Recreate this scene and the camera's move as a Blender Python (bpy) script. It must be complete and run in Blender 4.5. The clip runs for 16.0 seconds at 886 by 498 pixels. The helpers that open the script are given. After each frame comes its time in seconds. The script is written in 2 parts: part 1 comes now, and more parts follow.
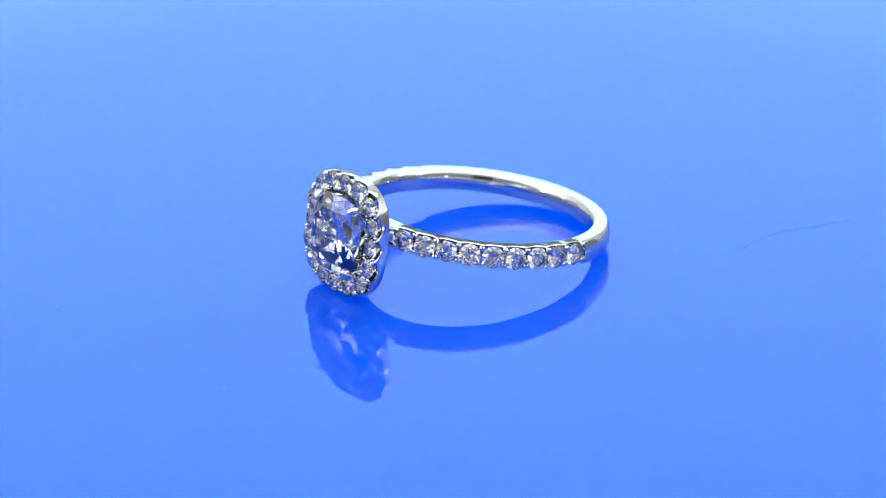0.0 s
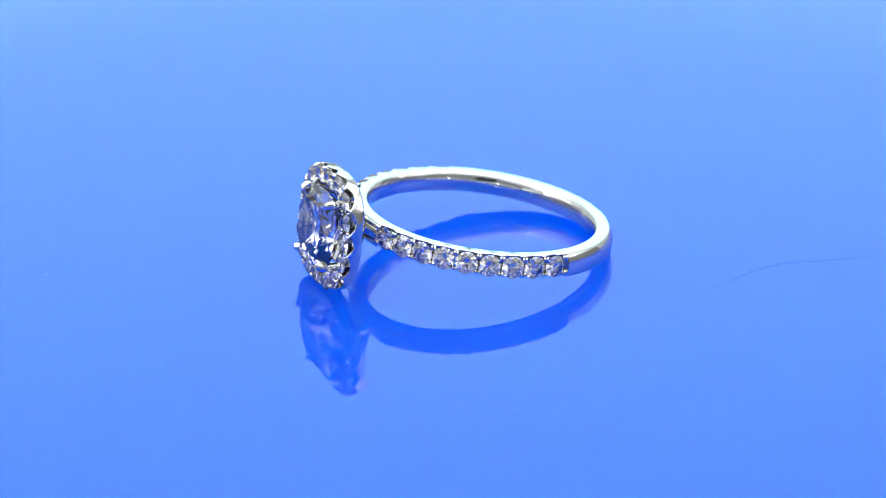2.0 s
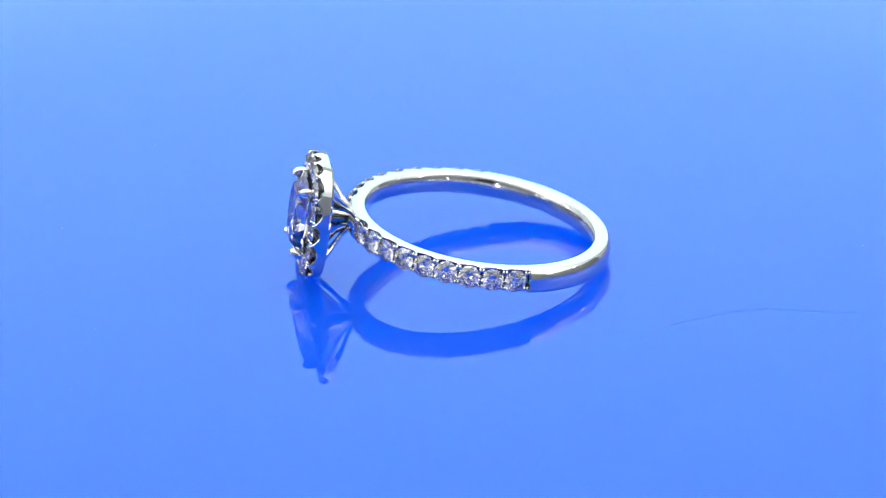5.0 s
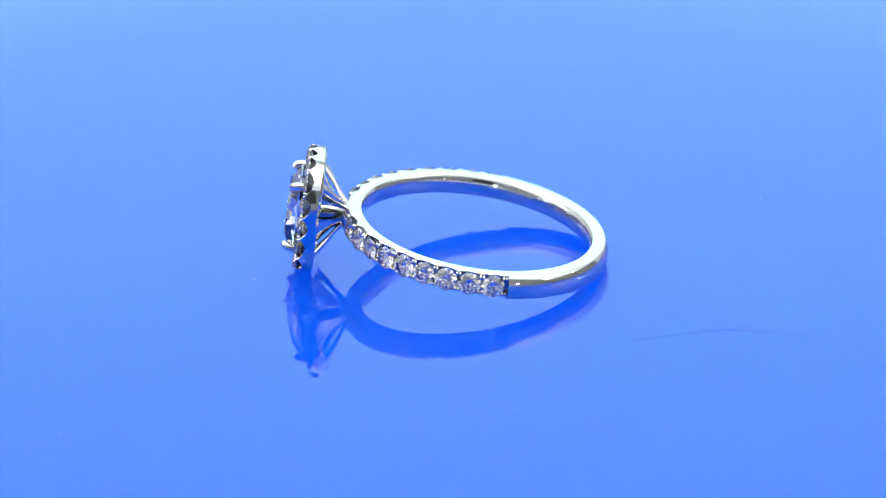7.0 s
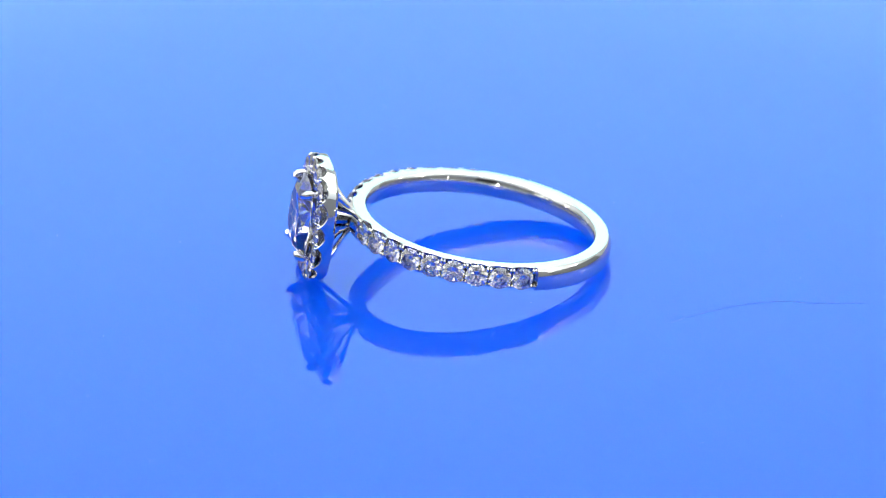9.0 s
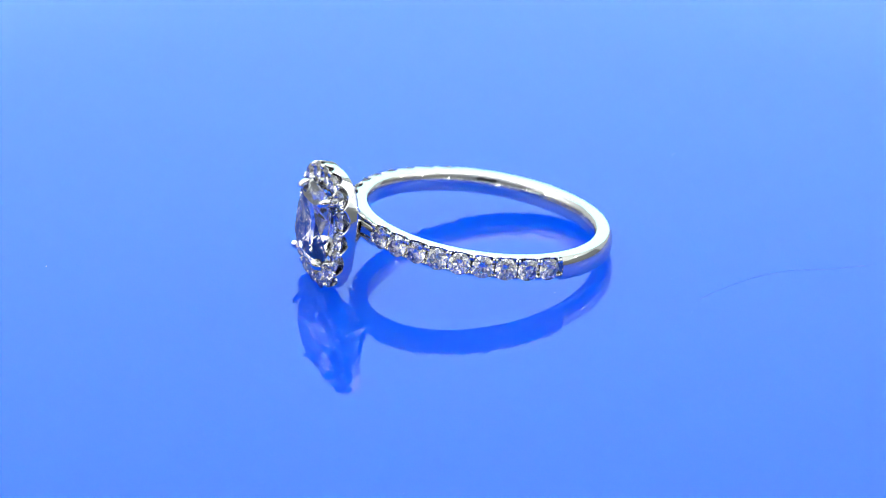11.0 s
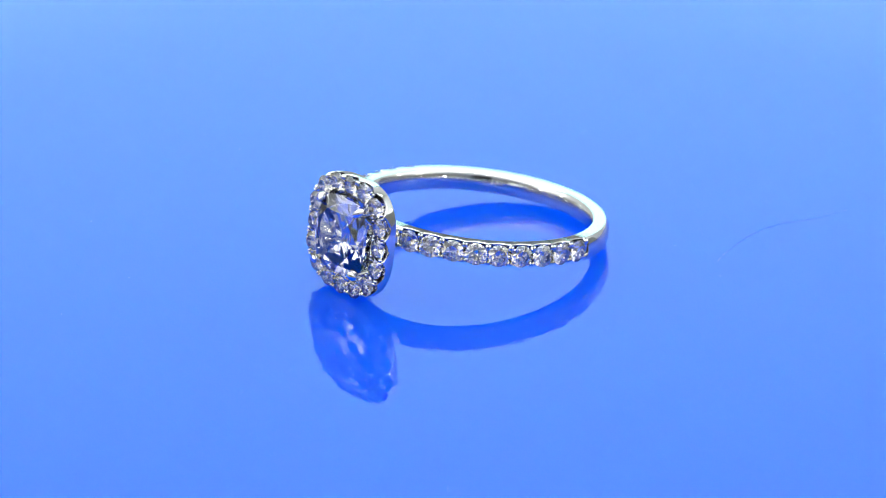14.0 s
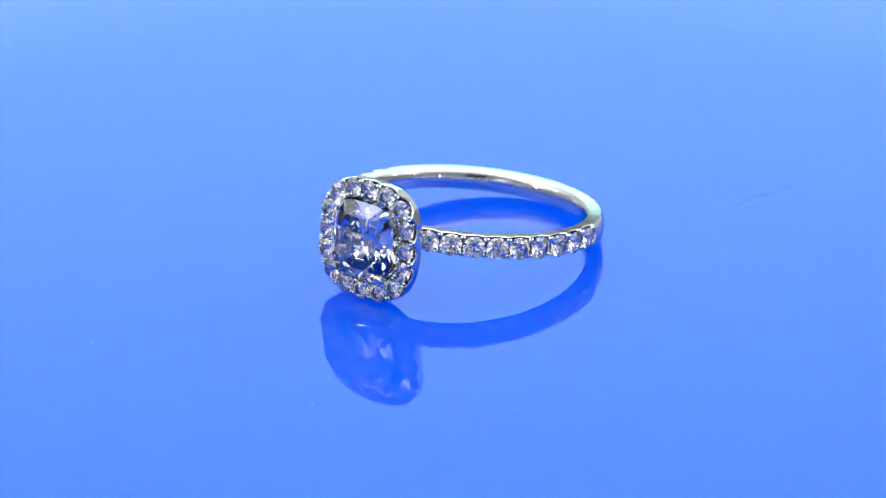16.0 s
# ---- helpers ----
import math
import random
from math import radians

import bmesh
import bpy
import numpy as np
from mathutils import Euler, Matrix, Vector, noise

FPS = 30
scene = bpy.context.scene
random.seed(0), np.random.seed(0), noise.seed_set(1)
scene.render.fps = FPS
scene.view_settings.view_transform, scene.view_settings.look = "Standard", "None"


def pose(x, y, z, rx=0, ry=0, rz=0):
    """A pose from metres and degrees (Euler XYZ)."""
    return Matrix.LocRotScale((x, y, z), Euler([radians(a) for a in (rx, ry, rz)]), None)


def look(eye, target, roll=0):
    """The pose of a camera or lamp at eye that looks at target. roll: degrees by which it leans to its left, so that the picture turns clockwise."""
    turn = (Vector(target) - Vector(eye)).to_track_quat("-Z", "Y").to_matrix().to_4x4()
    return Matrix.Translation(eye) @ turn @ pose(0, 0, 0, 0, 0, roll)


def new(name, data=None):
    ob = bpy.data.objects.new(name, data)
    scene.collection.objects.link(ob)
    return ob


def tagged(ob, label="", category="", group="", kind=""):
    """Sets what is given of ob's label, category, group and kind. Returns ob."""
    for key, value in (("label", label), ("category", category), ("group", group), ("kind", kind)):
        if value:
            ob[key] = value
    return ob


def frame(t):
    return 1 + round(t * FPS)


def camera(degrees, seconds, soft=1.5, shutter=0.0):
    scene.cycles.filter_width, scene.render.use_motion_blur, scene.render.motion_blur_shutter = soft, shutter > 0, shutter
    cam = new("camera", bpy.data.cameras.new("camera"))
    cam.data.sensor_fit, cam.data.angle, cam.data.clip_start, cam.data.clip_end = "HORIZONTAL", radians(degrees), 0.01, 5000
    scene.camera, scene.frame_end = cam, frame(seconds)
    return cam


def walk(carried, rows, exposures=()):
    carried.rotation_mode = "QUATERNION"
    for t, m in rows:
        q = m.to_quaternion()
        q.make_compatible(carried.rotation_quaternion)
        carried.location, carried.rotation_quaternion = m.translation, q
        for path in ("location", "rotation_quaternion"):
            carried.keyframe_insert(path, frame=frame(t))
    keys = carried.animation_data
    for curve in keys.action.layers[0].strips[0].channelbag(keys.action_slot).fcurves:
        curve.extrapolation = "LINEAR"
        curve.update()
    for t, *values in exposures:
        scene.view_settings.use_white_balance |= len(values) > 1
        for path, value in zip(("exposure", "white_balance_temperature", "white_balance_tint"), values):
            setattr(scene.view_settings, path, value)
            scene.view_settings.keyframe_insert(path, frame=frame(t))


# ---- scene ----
cam = camera(14.889, 16.0, soft=1.0)
cam.data.dof.use_dof, cam.data.dof.focus_distance, cam.data.dof.aperture_fstop = True, 0.238, 36.0
EYE, AIM = (0.0, -0.22162, 0.09719), (0.0, 0.0, 0.001388)
walk(cam, [(0.0, look(EYE, AIM, -0.49)), (16.0, look(EYE, AIM, -0.49))])

MM = 0.001
AXIS = pose(-1.507 * MM, 2.746 * MM, 0)          # the turntable's spindle
REST = pose(-3.882 * MM, 1.651 * MM, 2.35 * MM, -0.19, -8.75, 0)   # the ring on the plate: x to its head, z along the finger
TURN = [(0.0, -142.4), (0.5, -145.5), (1.0, -148.5), (1.5, -151.5), (2.0, -154.5), (2.5, -157.5), (3.0, -160.5), (3.5, -163.5),
        (4.0, -166.5), (4.5, -169.5), (5.0, -172.4), (5.5, -175.3), (6.0, -178.2), (6.3, -180.0), (6.5, -180.9), (6.75, -181.4),
        (7.0, -180.9), (7.2, -180.0), (7.5, -178.3), (8.0, -175.4), (8.5, -172.5), (9.0, -169.5), (9.5, -166.5), (10.0, -163.5),
        (10.5, -160.6), (11.0, -157.6), (11.5, -154.7), (12.0, -151.7), (12.5, -148.7), (13.0, -145.6), (13.5, -142.5), (14.0, -139.4),
        (14.5, -136.4), (15.0, -133.5), (15.5, -130.7), (16.0, -128.0)]

# ---- light ----
world = bpy.data.worlds.new("studio_air")
scene.world = world
world.use_nodes = True
world.node_tree.nodes["Background"].inputs[0].default_value = (0.8, 0.9, 1.0, 1)
world.node_tree.nodes["Background"].inputs[1].default_value = 0.05
scene.view_settings.exposure = -0.06


def area(name, eye, target, w, h, power, colour, spread=180):
    data = bpy.data.lights.new(name, "AREA")
    data.shape, data.size, data.size_y, data.energy, data.color = "RECTANGLE", w, h, power, colour
    data.spread = radians(spread)
    ob = new(name, data)
    ob.matrix_world = look(eye, target)
    return ob


def led(name, eye, power, radius, colour=(1.0, 0.97, 0.92)):
    data = bpy.data.lights.new(name, "POINT")
    data.energy, data.shadow_soft_size, data.color = power, radius, colour
    ob = new(name, data)
    ob.location = eye
    return ob


BACK_BOX, BACK_AIM = (0.0, 0.44, 0.19), (0.0, 0.0, 0.12)
# unseen area lamps: overhead one assumed, back one tinted to suit the plate's reflection
area("overhead_softbox", (0.0, 0.13, 0.46), (0.0, 0.12, 0.0), 0.82, 0.58, 3.22, (0.96, 1.0, 0.98))
area("back_softbox", BACK_BOX, BACK_AIM, 0.27, 0.24, 0.425, (0.58, 0.98, 1.0))
# Unseen small lamps added high and at the sides for sparkle, and two small ones low beside the lens
SPARKLE_LAMPS = [(0.085 * k, -0.175, 0.42) for k in range(-4, 5)] + [(sx * 0.41, y, z) for sx in (-1, 1) for y, z in ((-0.12, 0.42), (0.02, 0.42), (-0.15, 0.16), (-0.06, 0.24), (0.06, 0.15))]
for spot in SPARKLE_LAMPS:
    led("led_spot", spot, 0.14, 0.008)
# placed from the glints on the band's inner face
led("led_spot", (-0.050, -0.185, 0.026), 0.06, 0.005)
led("led_spot", (0.135, -0.175, 0.030), 0.02, 0.004)


# ---- materials ----
def material(name, colour, rough=0.5, metal=0.0, ior=1.5, grain=0.0, grain_scale=400.0, bump=0.0, spread=0.06, transmit=0.0):
    m = bpy.data.materials.new(name)
    m.use_nodes = True
    nt = m.node_tree
    b = nt.nodes["Principled BSDF"]
    b.inputs["Base Color"].default_value = (*colour, 1)
    b.inputs["Roughness"].default_value = rough
    b.inputs["Metallic"].default_value = metal
    b.inputs["IOR"].default_value = ior
    b.inputs["Transmission Weight"].default_value = transmit
    tc = nt.nodes.new("ShaderNodeTexCoord")
    if grain:
        big = nt.nodes.new("ShaderNodeTexNoise")
        big.inputs["Scale"].default_value = grain_scale
        big.inputs["Detail"].default_value = 6
        nt.links.new(tc.outputs["Object"], big.inputs["Vector"])
        ramp = nt.nodes.new("ShaderNodeMapRange")
        ramp.inputs["To Min"].default_value = max(0.0, rough - grain)
        ramp.inputs["To Max"].default_value = rough + grain
        nt.links.new(big.outputs["Fac"], ramp.inputs["Value"])
        nt.links.new(ramp.outputs["Result"], b.inputs["Roughness"])
        mix = nt.nodes.new("ShaderNodeMix")
        mix.data_type = "RGBA"
        mix.inputs[6].default_value = (*[c * (1 - spread) for c in colour], 1)
        mix.inputs[7].default_value = (*[min(1.0, c * (1 + spread)) for c in colour], 1)
        nt.links.new(big.outputs["Fac"], mix.inputs[0])
        nt.links.new(mix.outputs[2], b.inputs["Base Color"])
    if bump:
        fine = nt.nodes.new("ShaderNodeTexNoise")
        fine.inputs["Scale"].default_value = grain_scale * 6
        fine.inputs["Detail"].default_value = 4
        nt.links.new(tc.outputs["Object"], fine.inputs["Vector"])
        bp = nt.nodes.new("ShaderNodeBump")
        bp.inputs["Strength"].default_value = bump
        bp.inputs["Distance"].default_value = 0.00004
        nt.links.new(fine.outputs["Fac"], bp.inputs["Height"])
        nt.links.new(bp.outputs["Normal"], b.inputs["Normal"])
    return m


ACRYLIC = material("blue_acrylic", (0.002, 0.08, 0.92), 0.012, 0.0, 1.385, 0.008, 60.0, 0.0, 0.03)
ACRYLIC.node_tree.nodes["Principled BSDF"].inputs["Subsurface Weight"].default_value = 1.0     # translucent right through
ACRYLIC.node_tree.nodes["Principled BSDF"].inputs["Subsurface Radius"].default_value = (0.05, 1.0, 0.7)
ACRYLIC.node_tree.nodes["Principled BSDF"].inputs["Subsurface Scale"].default_value = 0.085
GOLD = material("white_gold", (0.74, 0.75, 0.73), 0.06, 1.0, 1.5, 0.03, 900.0, 0.05, 0.03)
BEAD = material("white_gold_bead", (0.76, 0.77, 0.75), 0.05, 1.0)
DIAMOND = material("diamond", (1.0, 0.98, 0.97), 0.0, 0.0, 2.42, transmit=1.0)
# black, grey and white of the unseen panels added to shape light and reflections
BLACK_PANEL = material("black_panel", (0.05, 0.045, 0.04), 0.9, 0.0, 1.4, 0.05, 80.0, 0.3, 0.04)
DIM_PANEL = material("grey_dim_panel", (0.22, 0.22, 0.22), 0.95, 0.0, 1.4, 0.03, 80.0, 0.4, 0.08)
BOUNCE = material("white_bounce", (0.70, 0.71, 0.71), 0.9, 0.0, 1.4, 0.05, 80.0, 0.3, 0.04)
TABLE = material("grey_table", (0.25, 0.26, 0.28), 0.6, 0.0, 1.45, 0.1, 30.0, 0.2, 0.15)
DUST = material("dust", (0.25, 0.32, 0.6), 0.9, 0.0, 1.45, 0.05, 900.0)
FIBRE = material("dark_fibre", (0.02, 0.08, 0.4), 0.6, 0.0, 1.45, 0.05, 900.0)


def mesh_of(bm, name, mat, smooth=None):
    bmesh.ops.recalc_face_normals(bm, faces=bm.faces[:])
    me = bpy.data.meshes.new(name)
    bm.to_mesh(me)
    bm.free()
    me.materials.append(mat)
    if smooth is not None:
        me.shade_smooth()
        me.set_sharp_from_angle(angle=radians(smooth))
    return me


def part(name, data, parent, m=None, label=""):
    ob = new(name, data)
    ob.parent = parent
    if m is not None:
        ob.matrix_basis = m
    if label:
        ob["label"] = label
    return ob


def box(bm, x0, x1, y0, y1, z0, z1):
    v = [bm.verts.new(p) for p in ((x0, y0, z0), (x1, y0, z0), (x1, y1, z0), (x0, y1, z0), (x0, y0, z1), (x1, y0, z1), (x1, y1, z1), (x0, y1, z1))]
    for f in ((0, 3, 2, 1), (4, 5, 6, 7), (0, 1, 5, 4), (1, 2, 6, 5), (2, 3, 7, 6), (3, 0, 4, 7)):
        bm.faces.new([v[i] for i in f])


def grid_surface(rows, closed_u=True, closed_v=True):
    """A skin over rows of points, closed along and across where asked."""
    bm = bmesh.new()
    vs = [[bm.verts.new(p) for p in row] for row in rows]
    nu, nv = len(vs), len(vs[0])
    for i in range(nu if closed_u else nu - 1):
        for j in range(nv if closed_v else nv - 1):
            a, b = vs[i], vs[(i + 1) % nu]
            k = (j + 1) % nv
            bm.faces.new((a[j], b[j], b[k], a[k]))
    if not closed_u:
        bm.faces.new(vs[0][::-1])
        bm.faces.new(vs[-1])
    return bm


def tube(points, radii, sides=10):
    """A round bar through points with a radius at each."""
    rows = []
    for i, p in enumerate(points):
        p = Vector(p)
        d = (Vector(points[min(i + 1, len(points) - 1)]) - Vector(points[max(i - 1, 0)])).normalized()
        q = d.to_track_quat("Z", "Y")
        rows.append([p + q @ Vector((math.cos(a) * radii[i], math.sin(a) * radii[i], 0)) for a in (2 * math.pi * k / sides for k in range(sides))])
    return grid_surface(rows, False, True)


# ---- studio ----
def studio():
    bm = bmesh.new()
    box(bm, -0.6, 0.6, -0.5, 0.6, -0.06, -0.03)
    tagged(new("tabletop", mesh_of(bm, "tabletop", TABLE)), "plain grey studio table under the turntable", "table", kind="structure")
    # unseen white panels added round the set to bounce light onto ring and plate
    for name, dims in (("bounce_left", (-0.46, -0.45, -0.2, 0.5, -0.03, 0.5)), ("bounce_right", (0.45, 0.46, -0.2, 0.5, -0.03, 0.5)),
                       ("bounce_back", (-0.46, 0.46, 0.5, 0.51, -0.03, 0.5))):
        bm = bmesh.new()
        box(bm, *dims)
        tagged(new(name, mesh_of(bm, name, BOUNCE)), "unseen white panel added around the set to bounce light", "wall", kind="structure")
    bm = bmesh.new()
    box(bm, -0.46, 0.46, -0.2, 0.51, 0.5, 0.51)
    tagged(new("ceiling", mesh_of(bm, "ceiling", BOUNCE)), "unseen white panel added overhead to bounce light", "ceiling", kind="structure")
    bm = bmesh.new()   # unseen low grey panels, added to dim reflections, leave an opening for the lens
    box(bm, -0.46, -0.04, -0.21, -0.2, -0.03, 0.12)
    box(bm, 0.04, 0.46, -0.21, -0.2, -0.03, 0.12)
    box(bm, -0.04, 0.04, -0.21, -0.2, -0.03, 0.03)
    tagged(new("dim_front", mesh_of(bm, "dim_front", DIM_PANEL)), "unseen low grey panel added in front to dim reflections, with a lens opening", "wall", kind="structure")
    # black panel in place of the camera body, for the band's dark reflection
    bm = bmesh.new()
    box(bm, -0.045, 0.045, -0.21, -0.2, 0.12, 0.18)
    tagged(new("dark_above_lens", mesh_of(bm, "dark_above_lens", BLACK_PANEL)), "unseen black panel added above the lens, standing in for the camera's dark reflection", "wall", kind="structure")
    # grey panels added out of view beside the opening, dimming what the stones mirror
    for name, x0, x1 in (("dim_front_left", -0.46, -0.045), ("dim_front_right", 0.045, 0.46)):
        bm = bmesh.new()
        box(bm, x0, x1, -0.21, -0.2, 0.12, 0.18)
        tagged(new(name, mesh_of(bm, name, DIM_PANEL)), "unseen grey panel added beside the lens opening to dim reflections", "wall", kind="structure")
    # white panel added high in front, out of view, to brighten the stones
    bm = bmesh.new()
    box(bm, -0.46, 0.46, -0.21, -0.2, 0.18, 0.5)
    tagged(new("bounce_front_top", mesh_of(bm, "bounce_front_top", BOUNCE)), "unseen white panel added high in front to brighten the stones", "wall", kind="structure")
    # low grey strips added out of view to darken the head's mirrored underside
    for name, x0, x1 in (("dim_strip_left", -0.45, -0.444), ("dim_strip_right", 0.444, 0.45)):
        bm = bmesh.new()
        box(bm, x0, x1, -0.2, 0.3, -0.03, 0.13)
        tagged(new(name, mesh_of(bm, name, DIM_PANEL)), "unseen grey strip added low at the side to darken reflections", "wall", kind="structure")


def lamp_blocker():
    """An unseen black tray with a lip, added so the plate mirrors only the back lamp."""
    bm = bmesh.new()
    box(bm, -0.142, 0.142, -0.127, 0.127, 0.004, 0.010)
    for x0, x1, y0, y1 in ((-0.142, -0.137, -0.127, 0.127), (0.137, 0.142, -0.127, 0.127), (-0.137, 0.137, -0.127, -0.122), (-0.137, 0.137, 0.122, 0.127)):
        box(bm, x0, x1, y0, y1, -0.006, 0.004)
    ob = tagged(new("lamp_blocker_tray", mesh_of(bm, "lamp_blocker_tray", BLACK_PANEL)), "unseen black tray added behind the back lamp to block the panel behind it", "lamp", kind="structure")
    ob.matrix_world = look(BACK_BOX, BACK_AIM)


def turntable():
    base = tagged(new("turntable"), "glossy deep blue acrylic turntable plate", "turntable")
    rows = []
    for k in range(96):
        a = 2 * math.pi * k / 96
        c, s = math.cos(a), math.sin(a)
        rows.append([(r * c, r * s, z) for r, z in ((0.0001, 0), (0.05, 0), (0.1485, 0), (0.1495, -0.0004), (0.15, -0.0012), (0.15, -0.0108), (0.1495, -0.0116), (0.1485, -0.012), (0.0001, -0.012))])
    part("plate", mesh_of(grid_surface(rows), "plate", ACRYLIC, 30), base)
    rows = [[(r * math.cos(a), r * math.sin(a), z) for r, z in ((0.0001, -0.012), (0.06, -0.012), (0.062, -0.014), (0.07, -0.03), (0.0001, -0.03))]
            for a in (2 * math.pi * k / 64 for k in range(64))]
    part("drum", mesh_of(grid_surface(rows), "drum", TABLE, 30), base)
    return base


# ---- the ring ----
def brilliant(w, name):
    """A round brilliant, table along +z, girdle at z = 0, w across."""
    pts = []
    def circle(n, r, z, off=0.0):
        for k in range(n):
            a = 2 * math.pi * (k + off) / n
            pts.append((r * w * math.cos(a), r * w * math.sin(a), z * w))
    circle(8, 0.285, 0.160)                   # table
    circle(8, 0.40, 0.102, 0.5)               # stars and kites meet
    circle(16, 0.5, 0.012)
    circle(16, 0.5, -0.012)
    circle(8, 0.13, -0.340, 0.5)              # lower halves end
    circle(1, 0.0, -0.443)
    return hull(pts, name)


def hull(pts, name):
    bm = bmesh.new()
    for p in pts:
        bm.verts.new(p)
    bmesh.ops.convex_hull(bm, input=bm.verts[:])
    bmesh.ops.dissolve_limit(bm, angle_limit=radians(1.0), verts=bm.verts[:], edges=bm.edges[:])
    return mesh_of(bm, name, DIAMOND)


def oval(a, b, n, t):
    """A point of a cushion outline."""
    c, s = math.cos(t), math.sin(t)
    return math.copysign(abs(c) ** (2 / n), c) * a, math.copysign(abs(s) ** (2 / n), s) * b


def cushion_path(a, b, n, count):
    """Evenly spaced points and outward normals of a cushion outline, starting at the middle of a side."""
    raw = [Vector(oval(a, b, n, 2 * math.pi * k / 4000)) for k in range(4001)]
    run = [0.0]
    for p, q in zip(raw, raw[1:]):
        run.append(run[-1] + (q - p).length)
    out, j = [], 0
    for k in range(count):
        want = run[-1] * k / count
        while run[j + 1] < want:
            j += 1
        p = raw[j].lerp(raw[j + 1], (want - run[j]) / max(1e-12, run[j + 1] - run[j]))
        g = Vector((math.copysign(abs(p.x / a) ** (n - 1), p.x) / a, math.copysign(abs(p.y / b) ** (n - 1), p.y) / b))
        out.append((p, g.normalized()))
    return out, run[-1]


PITCH = 9.97         # degrees between the band's stones
FIRST, COUNT = 17.7, 9


def band_point(off, z, phi):
    r = (8.25 + off) * MM
    return (r * math.cos(phi), r * math.sin(phi), z * MM)


INSIDE = [(0.1, -0.76), (0.0, -0.66), (-0.09, -0.45), (-0.15, -0.2), (-0.16, 0), (-0.15, 0.2), (-0.09, 0.45), (0, 0.66), (0.1, 0.76)]   # comfort-fit inner face


def shank_mesh():
    rows = []
    n = 900
    for k in range(n):
        deg = 360.0 * k / n
        phi = radians(deg)
        d = deg if deg <= 180 else 360 - deg
        lo, hi = FIRST - PITCH / 2, FIRST + PITCH * (COUNT - 0.5) + 1.2
        if lo < d < hi:
            u = ((d - FIRST) / PITCH) % 1.0
            near = 0.5 + 0.5 * math.cos(2 * math.pi * u)          # 1 at a stone, 0 between two
            near = near ** 0.42
            a, b, z = 1.04 - 0.26 * near, 1.12 - 0.66 * near, 0.80
            prof = INSIDE + [(a - 0.05, z), (a, z - 0.05), (b, 0.52), (b, 0.25), (b, 0.0), (b, -0.25), (b, -0.52), (a, 0.05 - z), (a - 0.05, -z)]
        else:
            prof = INSIDE + [(0.97, 0.79), (1.02, 0.76), (1.12, 0.62), (1.25, 0.42), (1.32, 0.18), (1.35, -0.08), (1.34, -0.40), (1.28, -0.70), (1.08, -0.92)]
        rows.append([band_point(o, z, phi) for o, z in prof])
    return mesh_of(grid_surface(rows), "shank", GOLD, 28)


def halo_mesh():
    path, _ = cushion_path(3.48, 3.56, 3.0, 480)
    rows = []
    for k, (p, g) in enumerate(path):
        u = (k / 480 * 16) % 1.0
        near = (0.5 + 0.5 * math.cos(2 * math.pi * u)) ** 0.38
        lip, seat = 12.47 - 0.52 * near, 12.35 - 0.55 * near
        prof = [(0.3, 11.2), (0.5, 11.25), (0.64, 11.4), (0.68, 11.64), (0.68, lip - 0.06), (0.62, lip), (0.42, seat), (-0.42, seat), (-0.66, lip), (-0.72, lip - 0.06), (-0.72, 11.5), (-0.6, 11.2)]
        rows.append([(x * MM, (p.x + g.x * o) * MM, (p.y + g.y * o) * MM) for o, x in prof])
    return mesh_of(grid_surface(rows), "halo", GOLD, 28)


def centre_mesh():
    pts = []
    def layer(count, s, x, off=0.0, n=3.3):
        for k in range(count):
            y, z = oval(2.66 * s, 2.8 * s, n, 2 * math.pi * (k + off) / count)
            pts.append((x * MM, y * MM, z * MM))
    layer(8, 0.70, 13.56, 0.5, 2.6)
    layer(8, 0.88, 13.28, 0.0, 2.9)
    layer(32, 1.0, 12.86)
    layer(32, 1.0, 12.78)
    layer(16, 0.72, 12.08, 0.5, 2.9)
    layer(8, 0.37, 11.36, 0.5, 2.4)
    pts.extend([(10.78 * MM, 0.0, z * MM) for z in (-0.42, 0.42)])       # short keel instead of a point
    return hull(pts, "centre_stone")


def aim(origin, out, side):
    """A pose at origin with z along out and x near side."""
    z = Vector(out).normalized()
    x = (Vector(side) - z * z.dot(Vector(side))).normalized()
    y = z.cross(x)
    m = Matrix((x, y, z)).transposed().to_4x4()
    m.translation = origin
    return m


def bead_mesh(r, name):
    bm = bmesh.new()
    bmesh.ops.create_uvsphere(bm, u_segments=10, v_segments=6, radius=r, matrix=Matrix.Diagonal((1.5, 0.85, 1.15, 1)))
    return mesh_of(bm, name, BEAD, 60)


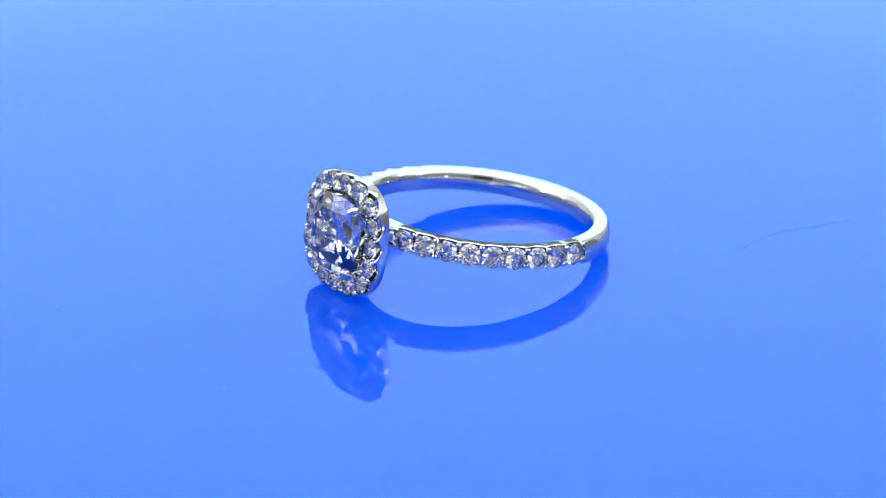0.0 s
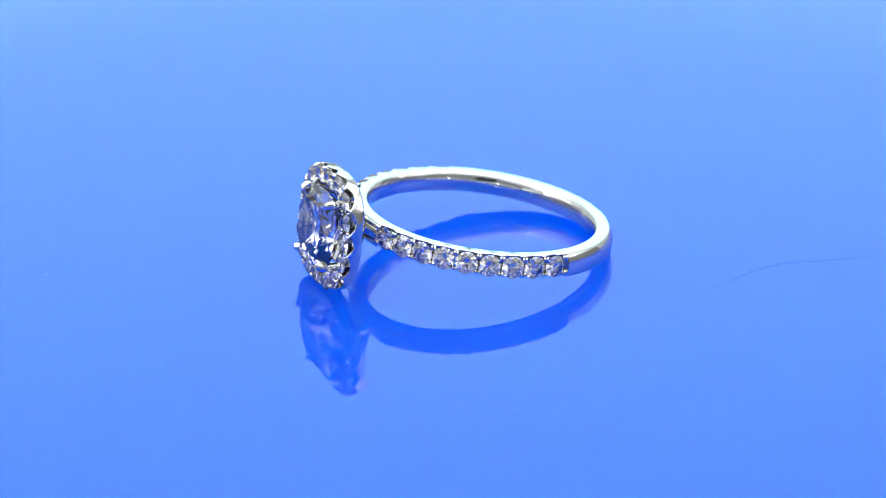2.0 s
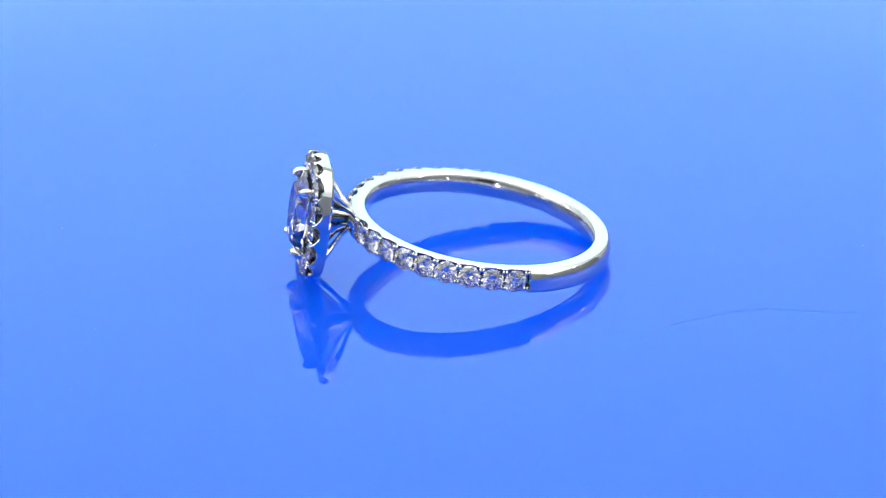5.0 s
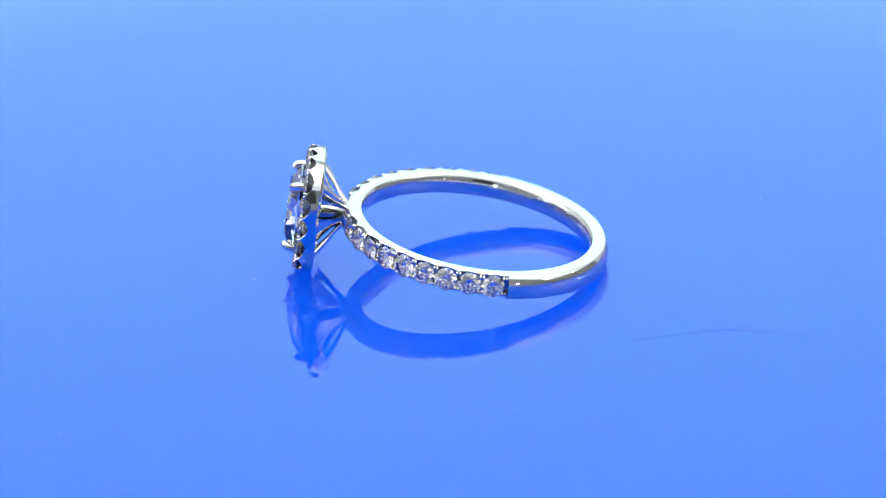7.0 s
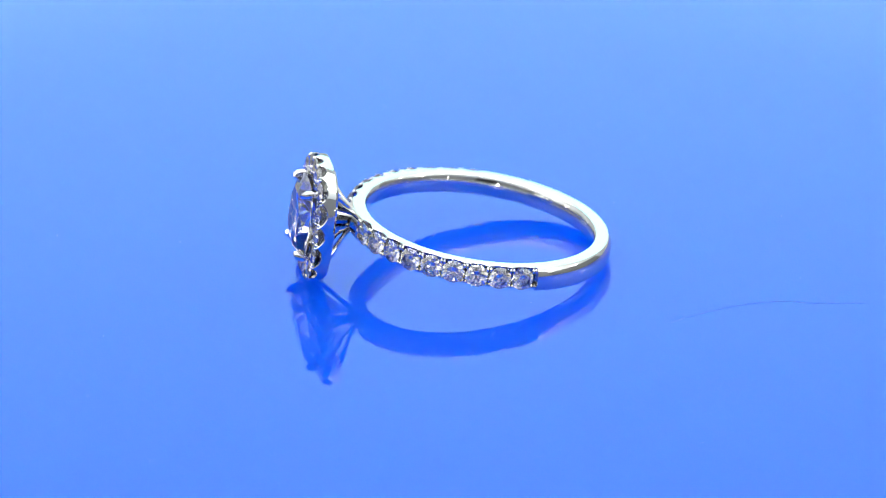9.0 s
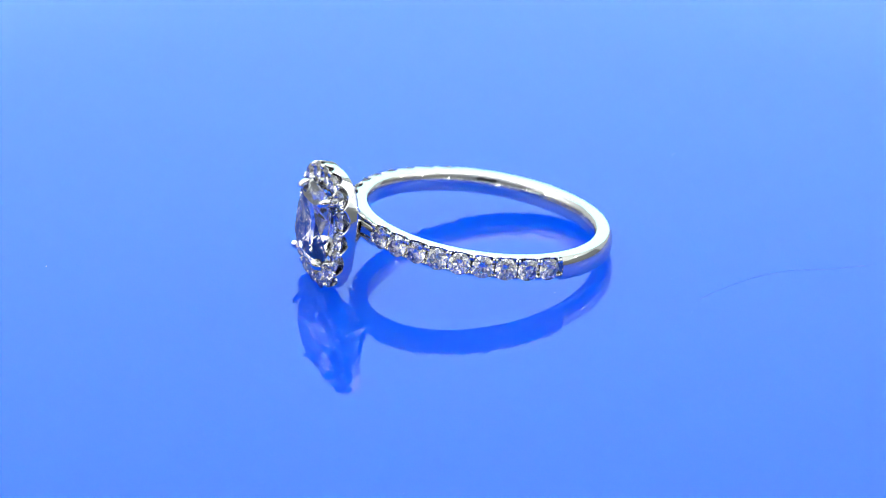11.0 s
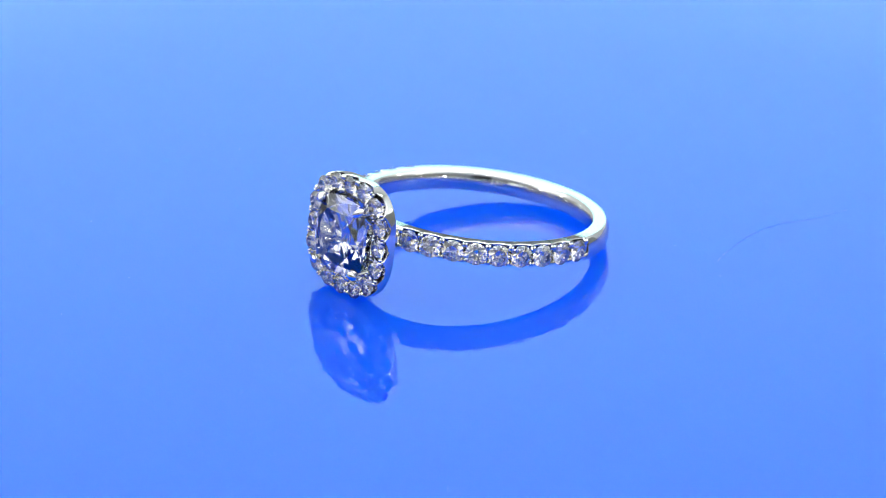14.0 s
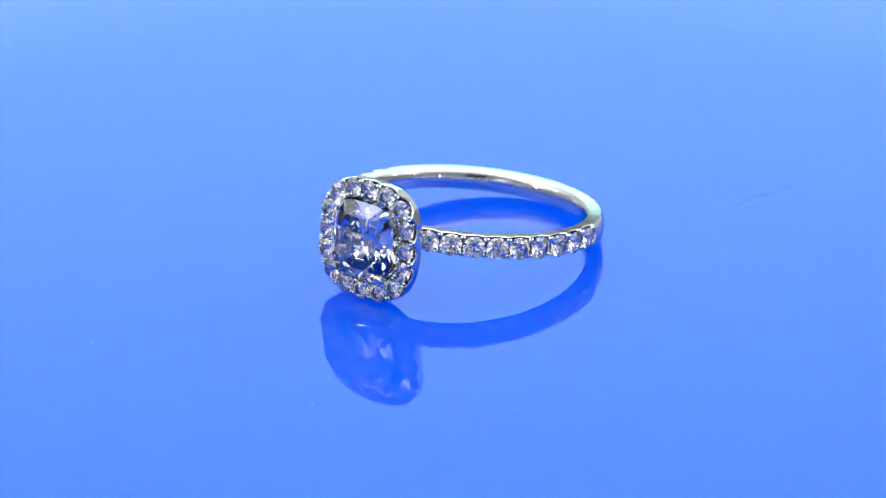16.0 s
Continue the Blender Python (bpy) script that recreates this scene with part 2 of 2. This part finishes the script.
def diamond_ring():
    rng = random.Random(4)
    ring = tagged(new("diamond_ring"), "white gold diamond halo ring lying on a glossy blue plate", "ring")
    shank = part("shank", shank_mesh(), ring, None, "polished white gold band set with diamonds")
    small = brilliant(1.6 * MM, "band_stone")
    bead = bead_mesh(0.125 * MM, "bead")
    for side in (1, -1):
        for k in range(COUNT):
            phi = radians(FIRST + PITCH * k) * side
            out = Vector((math.cos(phi), math.sin(phi), 0))
            tip = Vector((rng.uniform(-0.1, 0.1), rng.uniform(-0.1, 0.1), rng.uniform(-0.1, 0.1)))
            part("stone", small, shank, aim(out * 9.42 * MM, out + tip, (rng.uniform(-1, 1), rng.uniform(-1, 1), 1)))
        for k in range(COUNT + 1):
            phi = radians(FIRST + PITCH * (k - 0.5)) * side
            out = Vector((math.cos(phi), math.sin(phi), 0))
            for z in (-0.56, 0.56):
                for d in (-0.012, 0.012):
                    o = Vector((math.cos(phi + d), math.sin(phi + d), 0))
                    part("bead", bead, shank, aim(o * 9.4 * MM + Vector((0, 0, z * MM)), out, (0, 0, 1)))
    halo = part("halo", halo_mesh(), ring, None, "cushion-shaped white gold halo of small round diamonds")
    gem = brilliant(1.46 * MM, "halo_stone")
    path, _ = cushion_path(3.48, 3.56, 3.0, 32)
    for k, (p, g) in enumerate(path):
        if k % 2 == 0:
            out = Vector((1, rng.uniform(-0.1, 0.1), rng.uniform(-0.1, 0.1)))
            part("stone", gem, halo, aim(Vector((12.42, p.x, p.y)) * MM, out, (0, rng.uniform(-1, 1), rng.uniform(-1, 1))))
        else:
            for o in (-0.52, 0.45):
                t = Vector((-g.y, g.x))
                for d in (-0.12, 0.12):
                    q = p + g * o + t * d
                    part("bead", bead, halo, aim(Vector((12.44, q.x, q.y)) * MM, (1, 0, 0), (0, g.x, g.y)))
    part("centre_stone", centre_mesh(), ring, None, "clear cushion-cut diamond")
    for y in (1, -1):
        for z in (1, -1):
            pts = [Vector((11.1, 1.75 * y, 2.0 * z)), Vector((12.0, 1.98 * y, 2.25 * z)), Vector((12.9, 2.1 * y, 2.38 * z)), Vector((13.2, 2.06 * y, 2.32 * z)), Vector((13.36, 1.96 * y, 2.22 * z)), Vector((13.44, 1.84 * y, 2.08 * z))]
            part("claw", mesh_of(tube([p * MM for p in pts], [r * MM for r in (0.27, 0.29, 0.30, 0.31, 0.28, 0.17)]), "claw", BEAD, 50), ring)
            rows = []
            for x, yo, yi, zo, zi in ((11.4, 2.85, 1.5, 2.95, 2.35), (10.6, 1.95, 1.0, 2.15, 1.60), (9.95, 1.10, 0.45, 1.38, 0.90), (9.3, 0.58, 0.12, 0.74, 0.34)):
                ym, zm, yh, zh = (yo + yi) / 2, (zo + zi) / 2, (yo - yi) / 2, (zo - zi) / 2
                rows.append([(x * MM, (ym + yh * c) * y * MM, (zm + zh * d) * z * MM) for c, d in (oval(1, 1, 3.2, 2 * math.pi * k / 16) for k in range(16))])
            part("basket_wire", mesh_of(grid_surface(rows, False, True), "basket_wire", GOLD, 40), ring, None, "flat tapered white gold basket arm")
    rows = [[(x * MM, oval(a, b, 2.6, 2 * math.pi * k / 32)[0] * MM, oval(a, b, 2.6, 2 * math.pi * k / 32)[1] * MM)
             for x, a, b in ((9.0, 0.55, 0.62), (9.7, 0.75, 0.85), (10.3, 1.15, 1.3), (10.8, 1.75, 1.9), (11.3, 2.45, 2.6), (11.32, 2.33, 2.48), (10.85, 1.65, 1.8), (10.3, 0.95, 1.1), (9.8, 0.4, 0.5))] for k in range(32)]
    part("gallery", mesh_of(grid_surface(rows), "gallery", GOLD, 40), ring, None, "flared white gold gallery cup under the head")
    return ring


def bent_line(points, r, name):
    """A thin fibre along a smooth line through points."""
    pts = [Vector(p) for p in points]
    fine = []
    for i in range(len(pts) - 1):
        a, b, c, d = pts[max(i - 1, 0)], pts[i], pts[i + 1], pts[min(i + 2, len(pts) - 1)]
        for k in range(6):
            t = k / 6
            fine.append(0.5 * (2 * b + (c - a) * t + (2 * a - 5 * b + 4 * c - d) * t * t + (3 * b - a - 3 * c + d) * t ** 3))
    fine.append(pts[-1])
    return mesh_of(tube(fine, [r] * len(fine), 6), name, FIBRE, 60)


def stray_hair():
    line = [(-14.6, 15.4), (-16.0, 14.7), (-17.9, 14.1), (-19.6, 13.6), (-21.5, 13.4), (-23.0, 13.5), (-25.2, 14.3), (-26.8, 14.6), (-28.6, 15.0)]
    return tagged(new("stray_hair", bent_line([(x * MM, y * MM, 0.01 * MM) for x, y in line], 0.008 * MM, "stray_hair")), "fine dark stray hair lying on the blue plate", "hair")


def dust():
    rng = random.Random(11)
    bm = bmesh.new()
    spots = [(23.9, 9.67, 0.03), (-13.1, 17.2, 0.025), (22.7, 29.2, 0.03), (25.6, -8.5, 0.035)]
    for _ in range(70):
        r, a = 40 * math.sqrt(rng.random()), rng.uniform(0, 2 * math.pi)
        spots.append((r * math.cos(a), r * math.sin(a), rng.uniform(0.008, 0.022)))
    for x, y, r in spots:
        m = Matrix.Translation((x * MM, y * MM, r * 0.35 * MM)) @ Matrix.Rotation(rng.uniform(0, 3), 4, "Z") @ Matrix.Diagonal((r * MM * rng.uniform(0.7, 1.6), r * MM, r * 0.5 * MM, 1))
        bmesh.ops.create_icosphere(bm, subdivisions=1, radius=1.0, matrix=m)
    return tagged(new("dust", mesh_of(bm, "dust", DUST, 60)), "tiny pale dust specks on the blue plate", "dust", kind="stuff")


studio()
lamp_blocker()
PLATE = turntable()
RING = diamond_ring()
HAIR = stray_hair()
SPECKS = dust()


def motions():
    for flat in (PLATE, HAIR, SPECKS):
        walk(flat, [(t, AXIS @ pose(0, 0, -0.07 * MM, 0, 0, a)) for t, a in TURN])
    walk(RING, [(t, AXIS @ pose(0, 0, 0, 0, 0, a) @ REST) for t, a in TURN])


motions()
